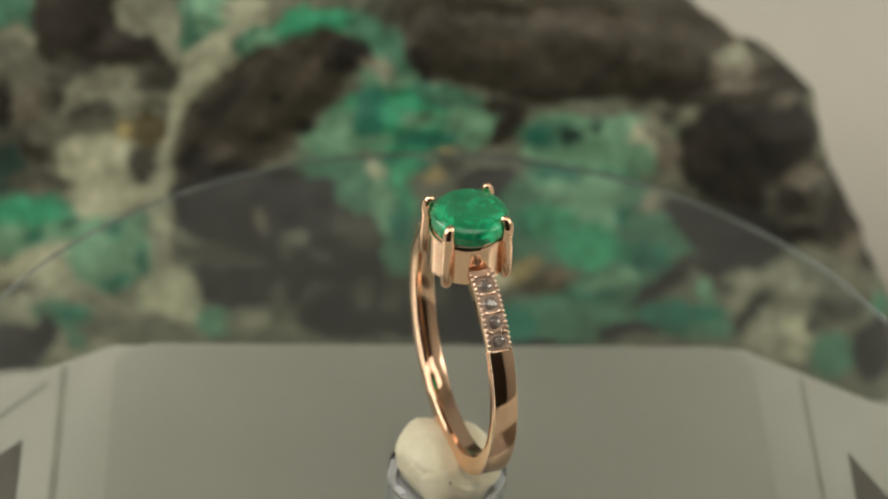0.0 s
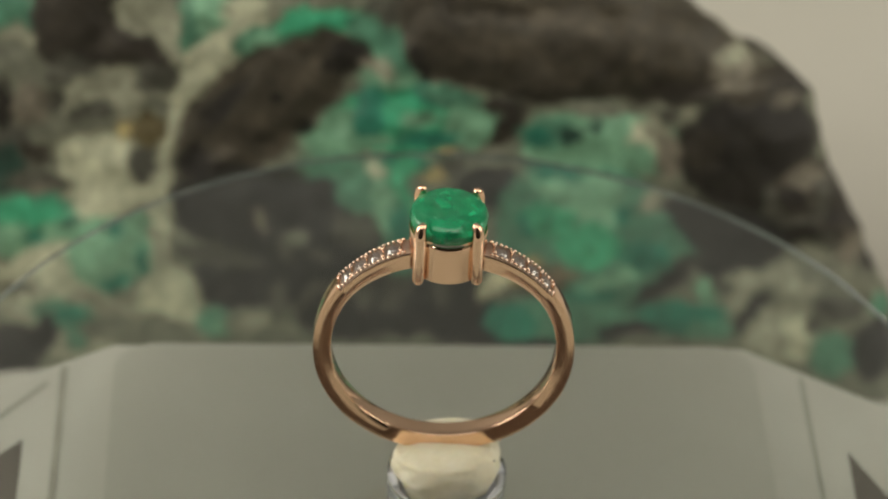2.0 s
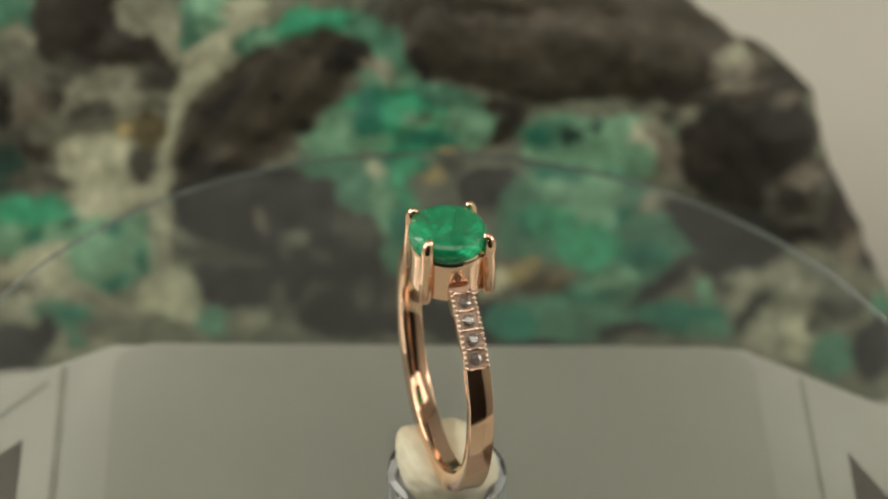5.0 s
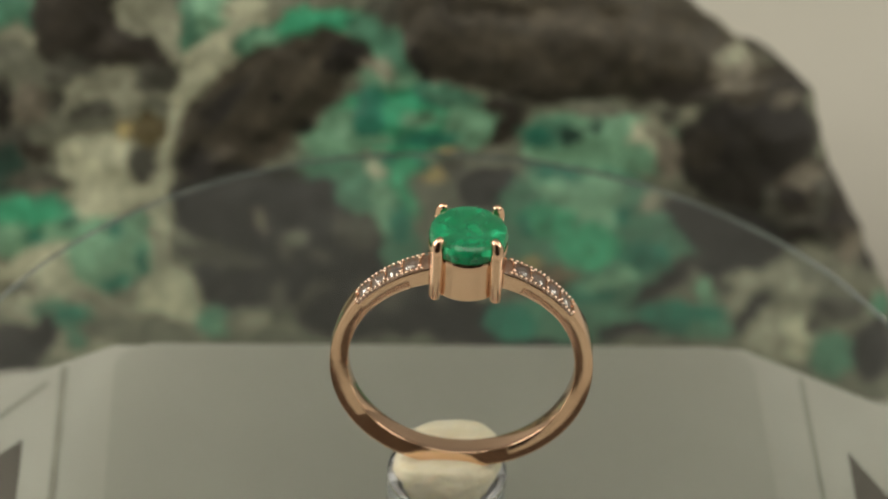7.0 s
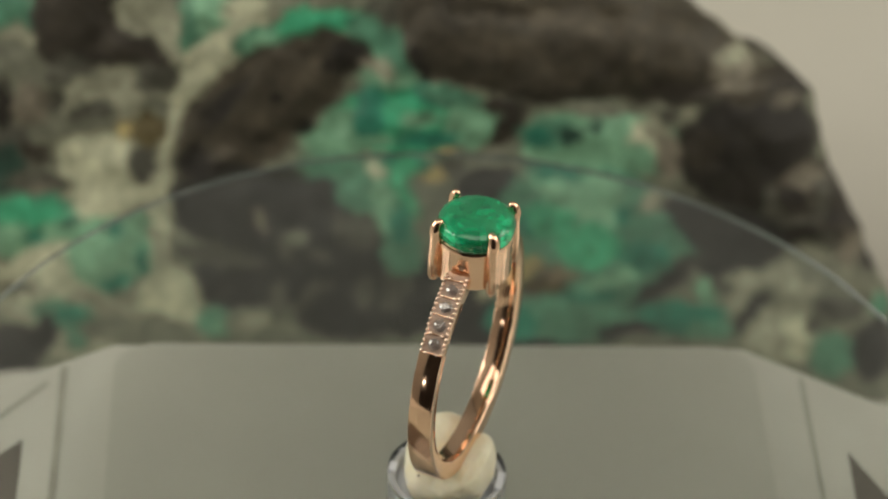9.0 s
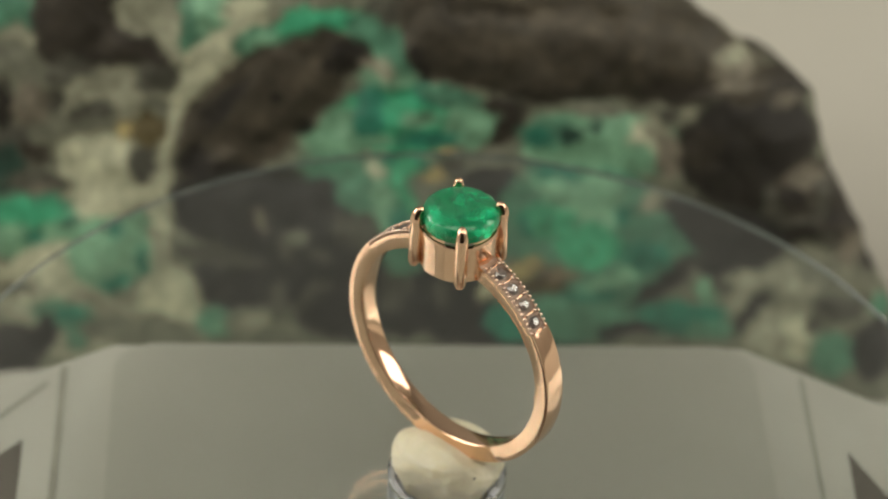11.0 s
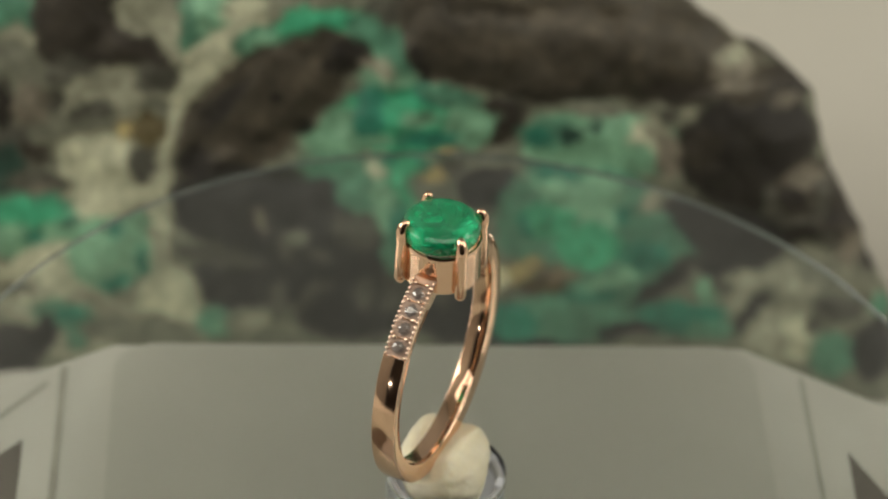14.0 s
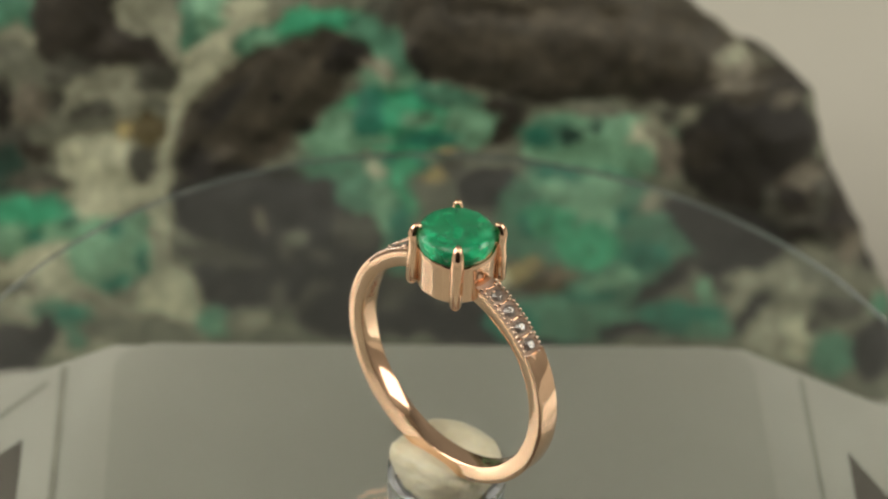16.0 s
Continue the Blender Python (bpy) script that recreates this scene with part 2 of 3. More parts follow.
def putty():
    bm = bmesh.new()
    bmesh.ops.create_icosphere(bm, subdivisions=5, radius=1.0)
    for v in bm.verts:
        d = v.co.copy()
        k = 1 + 0.10 * noise.noise(d * 1.3 + Vector((3, 1, 7))) + 0.03 * noise.noise(d * 5)
        p = 2.6
        k *= (abs(d.x) ** p + abs(d.y) ** p + abs(d.z) ** p) ** (-1 / p) * 0.8 + 0.2
        x, y, z = d.x * 4.15 * k - 0.05, d.y * 3.5 * k + 0.15 + 0.6 * d.x, 1.2 + d.z * (1.5 if d.z > 0 else 3.6) * k
        # pressed down under the hoop, higher to both sides of it
        if d.z > 0:
            z += 0.6 * min(d.z * 2, 1) * min(max((abs(y - 0.93) - 0.7) / 1.6, 0), 1)
        # the foot is pressed into the tube
        reach = math.hypot(x, y)
        limit = 3.72 + 0.62 * z if z > 0 else 3.72 + 0.3 * z
        if reach > limit:
            x, y = x * limit / reach, y * limit / reach
        v.co = (x, y, z)
    ob = part("putty_lump", bm, PUTTY, label="cream putty lump pressed under the ring", smooth=True)
    # a speck of dirt on its side
    near = min(ob.data.vertices, key=lambda v: (v.co / MM - Vector(SPECK)).length)
    part("speck", ball(bmesh.new(), near.co / MM, 0.09, 8), RECESS_SHADE_SPECK, ob, "tiny dark speck of dirt")
    return tagged(ob, "", "putty")


# ---- the ring (its plane is local xz, its centre 12.15 mm above the glass) ----
RC = Vector((-0.725, 0.934, 12.15))
R_OUT, R_IN = 9.8, 8.46
PAVE_A, PAVE_B = 34.6, 76.0


def band(bm, a0, a1, n, half, r_out, r_in, edge=0.16):
    """A stretch of band from angle a0 to a1 (degrees from +x to +z); half, r_out and r_in take the angle."""
    rings = []
    for i in range(n + 1):
        a = a0 + (a1 - a0) * i / n
        h, o, q = half(a), r_out(a), r_in(a)
        sec = [(o, -h + 0.12), (o - 0.03, -h + 0.03), (o - 0.12, -h), (o - 0.50, -h + 0.04), (q + 0.06, -h + 0.11), (q + 0.02, -h + 0.14), (q, -h + 0.18)]
        sec += [(r, -y) for r, y in reversed(sec)]
        c, s = math.cos(radians(a)), math.sin(radians(a))
        rings.append([bm.verts.new(RC + Vector((r * c, y, r * s))) for r, y in sec])
    m = len(rings[0])
    for a, b in zip(rings, rings[1:]):
        for k in range(m):
            bm.faces.new([a[k], a[(k + 1) % m], b[(k + 1) % m], b[k]])
    bm.faces.new(rings[0])
    bm.faces.new(rings[-1][::-1])
    return bm


def brilliant(bm, m, r, table=0.58, crown=0.32, girdle=0.06, pavil=0.85, n=8):
    """A round brilliant of girdle radius r, table up at +z."""
    def circ(rad, z, off, cnt):
        return [bm.verts.new(m @ Vector((rad * math.cos(2 * math.pi * (k + off) / cnt), rad * math.sin(2 * math.pi * (k + off) / cnt), z))) for k in range(cnt)]
    t = circ(r * table, r * crown, 0.5, n)
    s = circ(r * 0.82, r * crown * 0.55, 0.0, n)
    g = circ(r, r * girdle, 0.0, 2 * n)
    h = circ(r, -r * girdle, 0.0, 2 * n)
    p = circ(r * 0.55, -r * pavil * 0.5, 0.0, n)
    cu = bm.verts.new(m @ Vector((0, 0, -r * pavil)))
    bm.faces.new(t)
    for k in range(n):
        k1 = (k + 1) % n
        bm.faces.new([t[k], s[k1], t[k1]])
        bm.faces.new([s[k], s[k1], t[k]])
        g0, g1, g2 = g[2 * k], g[2 * k + 1], g[(2 * k + 2) % (2 * n)]
        bm.faces.new([s[k], g0, g1])
        bm.faces.new([s[k], g1, s[k1]])
        bm.faces.new([s[k1], g1, g2])
        h0, h1, h2 = h[2 * k], h[2 * k + 1], h[(2 * k + 2) % (2 * n)]
        bm.faces.new([p[k], h1, h0])
        bm.faces.new([p[k], p[k1], h1])
        bm.faces.new([p[k1], h2, h1])
        bm.faces.new([p[k], cu, p[k1]])
    for k in range(2 * n):
        bm.faces.new([g[k], h[k], h[(k + 1) % (2 * n)], g[(k + 1) % (2 * n)]])
    return bm


def cut_gem(p, r):
    """The big stone: a wide table, a high domed crown in facets and a tapering underside."""
    bm = bmesh.new()
    n = 16
    levels = ((0.62, 1.06, 0.5), (0.83, 0.99, 0.0), (0.95, 0.76, 0.5), (1.0, 0.34, 0.0), (1.0, 0.20, 0.0), (0.95, -0.40, 0.0), (0.55, -1.35, 0.5))
    rings = []
    for rad, z, off in levels:
        rings.append([bm.verts.new(p + Vector((r * rad * math.cos(2 * math.pi * (k + off) / n), r * rad * math.sin(2 * math.pi * (k + off) / n), z))) for k in range(n)])
    bm.faces.new(rings[0])
    for (a, b), (la, lb) in zip(zip(rings, rings[1:]), zip(levels, levels[1:])):
        for k in range(n):
            k1 = (k + 1) % n
            if la[2] == lb[2]:
                bm.faces.new([a[k], a[k1], b[k1], b[k]])
            elif la[2] > lb[2]:
                bm.faces.new([a[k], b[k1], b[k]])
                bm.faces.new([a[k], a[k1], b[k1]])
            else:
                bm.faces.new([a[k], b[k], b[k - 1]])
                bm.faces.new([a[k], a[k1], b[k]])
    tip = bm.verts.new(p + Vector((0, 0, -2.2)))
    for k in range(n):
        bm.faces.new([rings[-1][k], rings[-1][(k + 1) % n], tip])
    bmesh.ops.bevel(bm, geom=list(bm.edges), offset=0.05, segments=1, affect="EDGES")
    return bm


def ring():
    top = new("gemstone_ring")
    tagged(top, "polished rose gold ring with round green emerald and small stones", "ring")

    def half(a):
        return 0.90

    def sag(a):
        # the hoop is a little fuller below and to one side
        c, s = math.cos(radians(a)), math.sin(radians(a))
        return 0.24 * max(0.0, -s) ** 1.5 + 0.12 * max(0.0, c) * min(1.0, max(0.0, 0.6 - s))

    def outer(a):
        return R_OUT + sag(a)

    def inner(a):
        return R_IN + 0.8 * sag(a)
    # plain lower hoop and the two shoulders that carry the small stones
    hoop = part("hoop", band(bmesh.new(), -180 - PAVE_A, PAVE_A, 150, half, outer, inner), GOLD, top, "", False)
    for f in hoop.data.polygons:
        f.use_smooth = True
    shade_by_angle(hoop)
    hoop.data.materials.append(SATIN)
    for f in hoop.data.polygons:
        c = f.center / MM - RC
        f.material_index = 1 if math.hypot(c.x, c.z) < R_IN + 0.215 else 0
    bead_mesh = mesh_of("bead", ball(bmesh.new(), (0, 0, 0), 0.15, 8), HIGHLIT, True)
    claw_mesh = mesh_of("claw", ball(bmesh.new(), (0, 0, 0), 0.17, 8), HIGHLIT, True)
    for k, (a, w) in enumerate(((10.0, 0.5), (13.5, 0.35), (17.0, 0.55), (20.5, 0.4), (27.0, 0.5))):
        bm = box(bmesh.new(), R_IN - 0.012, R_IN + 0.05, -w / 2, w / 2, -0.11, 0.11)
        bm.transform(Matrix.Translation(RC) @ Matrix.Rotation(radians(-a), 4, "Y"))
        part("hallmark", bm, STAMP, hoop, "dark stamped mark")
    for s in (1, -1):
        m = Matrix.Translation(RC) @ Matrix.Diagonal((s, 1, 1, 1)) @ Matrix.Translation(-RC)
        bm = band(bmesh.new(), PAVE_A + 0.05, PAVE_B, 26, half, lambda a: R_OUT - 0.29, lambda a: R_IN - 0.012 * (a - PAVE_A))
        bm.transform(m)
        shoulder = part("shoulder", bm, GOLD, top, "rose gold shoulder set with small clear stones")
        shade_by_angle(shoulder)
        # outer face takes the gold with the gaps' shade in its colour
        shoulder.data.materials.append(SEAT)
        for f in shoulder.data.polygons:
            c = f.center / MM - RC
            f.material_index = 1 if math.hypot(c.x, c.z) > R_OUT - 0.31 else 0
        cells = 4
        span = (PAVE_B - 7.0 - PAVE_A) / cells
        rd = R_OUT - 0.25
        for i in range(cells):
            a = PAVE_A + span * (i + 0.5)
            turn = Matrix.Rotation(radians(90 - a), 4, "Y")
            mm = m @ Matrix.Translation(RC) @ turn @ Matrix.Translation((0, 0, rd + 0.02))
            part("stone", brilliant(bmesh.new(), mm, 0.50, table=0.5, crown=0.36), DIAMOND, shoulder, "clear brilliant-cut stone")
            for turn_by in (-span / 2, span / 2) if i == 0 else (-span / 2,):
                edge_m = Matrix.Translation(RC) @ Matrix.Rotation(radians(90 - a - turn_by if i == 0 else 90 - a - span / 2), 4, "Y")
                bm = box(bmesh.new(), -0.055, 0.055, -0.66, 0.66, rd - 0.15, rd + 0.09, 0.03)
                bm.transform(m @ edge_m)
                part("bar", bm, GOLD, shoulder)
                for sy in (-0.45, 0.45):
                    claw = new("claw", claw_mesh)
                    claw.parent = shoulder
                    claw.location = m @ edge_m @ Vector((0, sy, rd + 0.12)) * MM
        for sy in (-0.79, 0.79):
            for i in range(16):
                a = PAVE_A + 0.8 + (PAVE_B - 6.5 - PAVE_A) * i / 15
                bead = new("bead", bead_mesh)
                bead.parent = shoulder
                bead.location = m @ Matrix.Translation(RC) @ Matrix.Rotation(radians(90 - a), 4, "Y") @ Vector((0, sy, rd + 0.10)) * MM
    # cup
    cup = [(2.3, 7.75), (2.72, 7.75), (2.86, 7.9), (2.89, 10.7), (2.91, 11.0), (2.85, 11.14), (2.70, 11.1), (2.5, 8.4), (2.3, 7.9)]
    c = part("setting", lathe(bmesh.new(), cup, 64, Matrix.Translation(RC), close=True), GOLD, top, "smooth round rose gold cup under the emerald", True)
    shade_by_angle(c)
    for sx, sy, px, py, pz in ((-1, -1, 2.0, 2.3, -0.08), (1, -1, 2.0, 2.12, -0.05), (1, 1, 2.08, 2.18, 0.02), (-1, 1, 2.04, 2.2, 0.12)):
        def at(k, z):
            return RC + Vector((sx * px * k, sy * py * k, z))
        t = 12.66 + pz
        pts = [at(1.03, 7.62), at(1.05, 7.75), at(1.07, 8.0), at(1.05, 10.0), at(1.02, 11.2), at(1.05, t - 0.65), at(1.03, t - 0.3), at(0.98, t), at(0.90, t + 0.2)]
        bm = tube(bmesh.new(), pts, [0.26, 0.39, 0.46, 0.49, 0.49, 0.47, 0.42, 0.34, 0.18], 16)
        ball(bm, at(0.97, t - 0.02), 0.32, 14)
        part("prong", bm, GOLD, top, "", True)
    part("emerald", cut_gem(RC + Vector((0, 0.14, 11.64)), 2.92), EMERALD, top, "round faceted bright green emerald")
    return top


def shade_by_angle(ob, angle=32):
    me = ob.data
    bm = bmesh.new()
    bm.from_mesh(me)
    for f in bm.faces:
        f.smooth = True
    for e in bm.edges:
        if len(e.link_faces) == 2 and e.calc_face_angle(0) > radians(angle):
            e.smooth = False
    bm.to_mesh(me)
    bm.free()


# ---- the rock behind the plate ----
LEAN = 17.0
FOOT = Vector((0, 44.0, TABLE_Z))


REGIONS = []

# minerals: part name, label, base colour, material
BLACK = ("shale", "black shale", (0.01521, 0.01288, 0.00896), ROCK)
DKSHALE = ("shale", "dark brown shale", (0.03259, 0.02688, 0.01848), ROCK)
SHALE = ("shale", "brown-black layered shale", (0.05432, 0.04592, 0.0308), ROCK)
LTSHALE = ("shale", "brown layered shale", (0.07822, 0.06608, 0.04592), ROCK)
SLATE = ("slate", "dark grey slate", (0.02607, 0.02576, 0.02352), ROCK)
DKGREY = ("grey_rock", "dark grey rock", (0.07822, 0.0784, 0.06048), ROCK)
GREY = ("grey_rock", "mid grey rock", (0.1717, 0.1792, 0.1322), ROCK)
GREYBROWN = ("grey_rock", "brownish grey rock", (0.1847, 0.1658, 0.1254), ROCK)
GREYCAL = ("calcite", "greyish calcite", (0.2988, 0.3046, 0.2206), ROCK)
CALCITE = ("calcite", "pale calcite", (0.44, 0.4536, 0.3192), ROCK)
PALE = ("calcite", "cream calcite", (0.6736, 0.6496, 0.4368), ROCK)
PALEGREEN = ("emerald_crystal", "rough pale green emerald crystal", (0.1901, 0.392, 0.2464), CRYSTAL)
GREEN = ("emerald_crystal", "rough bright green emerald crystal", (0.05432, 0.3696, 0.196), CRYSTAL)
GREENDK = ("emerald_crystal", "greyish green emerald crystal", (0.08691, 0.2352, 0.1512), CRYSTAL)
TEAL = ("emerald_crystal", "deep green emerald crystal", (0.0239, 0.196, 0.1288), CRYSTAL)
GREENBLACK = ("emerald_crystal", "blackish green crystal", (0.02173, 0.0616, 0.0448), CRYSTAL)
OCHRE = ("ochre_spot", "ochre yellow mineral spot", (0.4346, 0.3528, 0.1568), CRYSTAL)
OLIVE = ("brown_spot", "olive brown iron stain", (0.09234, 0.07392, 0.02912), ROCK)
RUST = ("brown_spot", "brown iron stain", (0.1847, 0.1344, 0.084), ROCK)
MATRIX = ("matrix", "mottled grey and pale rock matrix", (0.1684, 0.1758, 0.1277), ROCK)


def region(mineral, a, b, ra, rb, turn=0.0, relief=0.5):
    """A patch of one mineral on the rock's front, over those before it: its middle, half sizes, turn in degrees and relief in millimetres."""
    REGIONS.append((mineral, a, b, ra, rb, math.cos(radians(turn)), math.sin(radians(turn)), relief))


def rock():
    top = new("mineral_specimen")
    tagged(top, "rough rock of black shale, pale calcite and green emerald crystals", "rock")
    region(DKSHALE, -35.6, 35.0, 4.4, 4.7, 3, 0.8)
    region(DKSHALE, -31.5, 32.8, 5.2, 2.6, -22, 0.8)
    region(DKSHALE, -28.3, 31.1, 2.2, 1.4, -17, 0.8)
    region(GREENDK, -41.5, 35.5, 2.0, 2.8, 3, 0.4)
    region(GREYCAL, -41.0, 33.2, 1.5, 1.2, 3, 0.4)
    region(GREY, -40.8, 29.9, 2.3, 2.8, 3, 0.4)
    region(GREYBROWN, -39.5, 26.7, 1.8, 2.5, 3, 0.4)
    region(DKGREY, -36.1, 30.4, 2.1, 1.5, 3, 0.4)
    region(GREYCAL, -29.2, 36.4, 2.9, 2.5, -27, 0.4)
    region(GREYCAL, -26.8, 34.3, 1.6, 3.0, 38, 0.4)
    region(PALEGREEN, -23.3, 36.6, 2.7, 2.6, 3, 0.8)
    region(GREENDK, -25.0, 35.0, 0.9, 2.2, 3, 0.4)
    region(GREENDK, -24.5, 34.0, 1.3, 0.8, 3, 0.4)
    region(CALCITE, -19.7, 37.0, 2.5, 1.4, 3, 0.4)
    region(GREY, -15.8, 37.1, 2.3, 1.0, 3, 0.4)
    region(DKGREY, -7.6, 37.3, 1.7, 1.5, 3, 0.4)
    region(CALCITE, -21.9, 32.7, 3.9, 2.3, 38, 0.4)
    region(GREENDK, -18.3, 34.0, 2.6, 1.8, 25, 0.4)
    region(PALEGREEN, -18.1, 34.4, 1.7, 0.8, 23, 0.8)
    region(GREEN, -14.8, 36.0, 2.5, 1.2, 11, 0.9)
    region(GREEN, -11.7, 36.5, 3.1, 1.1, -2, 0.9)
    region(GREENDK, -8.6, 35.1, 2.5, 1.5, -42, 0.4)
    region(GREENDK, -6.3, 32.9, 1.6, 3.3, 21, 0.4)
    region(CALCITE, -24.4, 29.3, 3.9, 1.7, 63, 0.4)
    region(CALCITE, -26.3, 24.8, 2.7, 1.0, 66, 0.4)
    region(CALCITE, -27.5, 20.6, 3.1, 1.0, 85, 0.4)
    region(GREYCAL, -31.7, 29.2, 3.6, 1.8, 3, 0.4)
    region(GREYCAL, -34.8, 27.4, 2.3, 2.1, 53, 0.4)
    region(GREYCAL, -29.6, 27.8, 2.9, 1.9, 3, 0.4)
    region(DKGREY, -28.1, 30.0, 2.3, 1.4, -7, 0.4)
    region(DKGREY, -33.8, 26.2, 2.3, 1.0, 15, 0.4)
    region(GREY, -33.0, 24.8, 2.6, 1.2, 3, 0.4)
    region(GREY, -28.3, 27.2, 1.6, 1.0, 3, 0.4)
    region(CALCITE, -31.9, 21.0, 5.1, 3.4, 3, 0.4)
    region(CALCITE, -33.7, 18.4, 3.9, 2.6, 13, 0.4)
    region(CALCITE, -34.8, 22.2, 2.2, 2.0, 3, 0.4)
    region(DKGREY, -28.9, 22.0, 1.5, 2.2, -17, 0.4)
    region(OLIVE, -28.7, 25.1, 1.7, 1.7, 3, 0.4)
    region(OCHRE, -30.8, 24.8, 0.7, 0.9, 3, 0.4)
    region(DKGREY, -37.2, 27.4, 0.7, 1.5, 3, 0.4)
    region(BLACK, -42.1, 26.5, 1.0, 3.0, 3, 0.3)
    region(DKGREY, -41.1, 22.5, 2.1, 2.5, 3, 0.4)
    region(DKSHALE, -39.1, 22.2, 1.5, 1.1, -27, 0.8)
    region(GREENBLACK, -41.8, 20.5, 1.6, 2.5, 3, 0.4)
    region(GREY, -38.7, 24.0, 1.3, 1.2, -17, 0.4)
    region(DKGREY, -39.0, 19.2, 3.1, 1.2, -7, 0.4)
    region(GREYBROWN, -38.5, 18.5, 1.3, 0.7, 3, 0.4)
    region(SHALE, -18.3, 28.2, 9.7, 4.6, 40, 1.2)
    region(SHALE, -11.6, 33.2, 3.5, 2.0, -9, 1.2)
    region(SHALE, -21.5, 23.3, 4.7, 2.5, 28, 1.2)
    region(SHALE, -22.5, 21.2, 3.6, 1.5, 3, 1.2)
    region(LTSHALE, -17.9, 27.2, 5.7, 1.0, 48, 1.3)
    region(LTSHALE, -15.1, 30.9, 2.9, 1.5, 33, 1.3)
    region(LTSHALE, -16.3, 24.3, 3.1, 0.8, 38, 1.3)
    region(BLACK, -21.6, 28.1, 3.1, 0.9, 51, 0.3)
    region(BLACK, -24.3, 22.2, 1.6, 1.5, 3, 0.3)
    region(BLACK, -22.1, 22.3, 1.1, 0.8, 3, 0.3)
    region(BLACK, -10.8, 33.0, 2.3, 1.5, 33, 0.3)
    region(BLACK, -17.2, 29.0, 0.8, 0.6, 3, 0.3)
    region(BLACK, -14.0, 25.6, 1.0, 0.9, 33, 0.3)
    region(GREYBROWN, -8.6, 32.4, 1.3, 0.8, 23, 0.4)
    region(SHALE, 2.0, 35.2, 7.8, 4.7, -5, 1.2)
    region(SHALE, 9.2, 34.6, 10.4, 5.1, 3, 1.2)
    region(SHALE, 16.9, 34.8, 8.6, 4.7, -2, 1.2)
    region(SHALE, 22.0, 35.4, 4.9, 3.8, -25, 1.2)
    region(SHALE, -3.0, 36.6, 3.2, 4.7, 3, 1.2)
    region(SHALE, 3.8, 39.6, 10.4, 3.9, 3, 1.2)
    region(SHALE, 14.0, 40.1, 8.3, 3.9, 3, 1.2)
    region(LTSHALE, 8.2, 38.1, 3.1, 1.4, 3, 1.3)
    region(LTSHALE, 14.7, 37.5, 4.4, 1.4, 3, 1.3)
    region(LTSHALE, 3.0, 34.7, 3.6, 1.0, -7, 1.3)
    region(BLACK, -3.8, 32.7, 0.8, 2.0, 25, 0.3)
    region(DKSHALE, 8.9, 30.4, 3.9, 0.7, 3, 0.8)
    region(DKSHALE, 19.8, 31.0, 4.2, 1.2, 3, 0.8)
    region(PALEGREEN, -6.6, 30.5, 2.9, 1.8, -12, 0.8)
    region(GREYCAL, -7.2, 32.2, 1.1, 1.0, 3, 0.4)
    region(GREEN, -5.7, 27.0, 6.2, 3.2, 3, 0.9)
    region(GREEN, -2.3, 28.0, 5.7, 2.5, -9, 0.9)
    region(PALEGREEN, 0.8, 27.1, 2.6, 2.3, 3, 0.8)
    region(PALEGREEN, -10.6, 25.6, 2.7, 2.1, 48, 0.8)
    region(PALEGREEN, -12.6, 24.4, 2.1, 1.2, 13, 0.8)
    region(TEAL, -8.4, 26.8, 1.5, 2.2, 3, 0.7)
    region(TEAL, -8.4, 29.3, 1.2, 0.9, 3, 0.7)
    region(TEAL, -3.0, 25.5, 2.7, 0.8, 3, 0.7)
    region(TEAL, -3.4, 30.1, 1.0, 0.9, 3, 0.7)
    region(GREENDK, -0.9, 29.6, 3.2, 0.9, -15, 0.4)
    region(PALEGREEN, -3.8, 27.7, 1.7, 0.8, 3, 0.8)
    region(PALEGREEN, -7.7, 25.2, 2.1, 0.6, 3, 0.8)
    region(DKSHALE, 4.1, 27.1, 2.6, 1.1, 55, 0.8)
    region(DKSHALE, 3.6, 28.8, 2.3, 0.7, 3, 0.8)
    region(GREY, 4.1, 23.3, 3.1, 1.7, 3, 0.4)
    region(PALEGREEN, 12.8, 26.0, 7.5, 3.5, -0, 0.8)
    region(PALEGREEN, 10.3, 25.0, 4.4, 1.7, 3, 0.8)
    region(GREENDK, 7.6, 26.5, 2.5, 1.5, 3, 0.4)
    region(TEAL, 6.8, 26.2, 1.3, 1.1, 3, 0.7)
    region(GREENBLACK, 10.1, 26.4, 1.0, 0.8, 3, 0.4)
    region(GREENBLACK, 12.3, 27.5, 0.6, 0.9, 3, 0.4)
    region(PALEGREEN, 9.8, 24.3, 2.6, 0.7, 3, 0.8)
    region(PALEGREEN, 14.6, 27.4, 1.3, 1.3, 3, 0.8)
    region(CALCITE, 17.0, 26.2, 1.6, 2.3, -17, 0.4)
    region(PALEGREEN, 15.8, 24.5, 2.3, 1.2, 3, 0.8)
    region(GREYCAL, 18.2, 27.6, 1.3, 2.0, 3, 0.4)
    region(GREY, 11.6, 28.9, 4.2, 0.7, 3, 0.4)
    region(GREYBROWN, 19.3, 24.9, 1.6, 1.9, 3, 0.4)
    region(GREYCAL, 20.5, 29.1, 0.9, 1.1, -27, 0.4)
    region(DKGREY, 19.2, 28.7, 0.8, 0.7, 3, 0.4)
    region(GREY, 16.3, 29.2, 2.1, 0.6, 3, 0.4)
    region(BLACK, 26.3, 27.2, 6.1, 4.0, 3, 0.3)
    region(BLACK, 30.0, 26.2, 3.3, 3.6, 3, 0.3)
    region(BLACK, 25.1, 22.7, 4.9, 2.8, -17, 0.3)
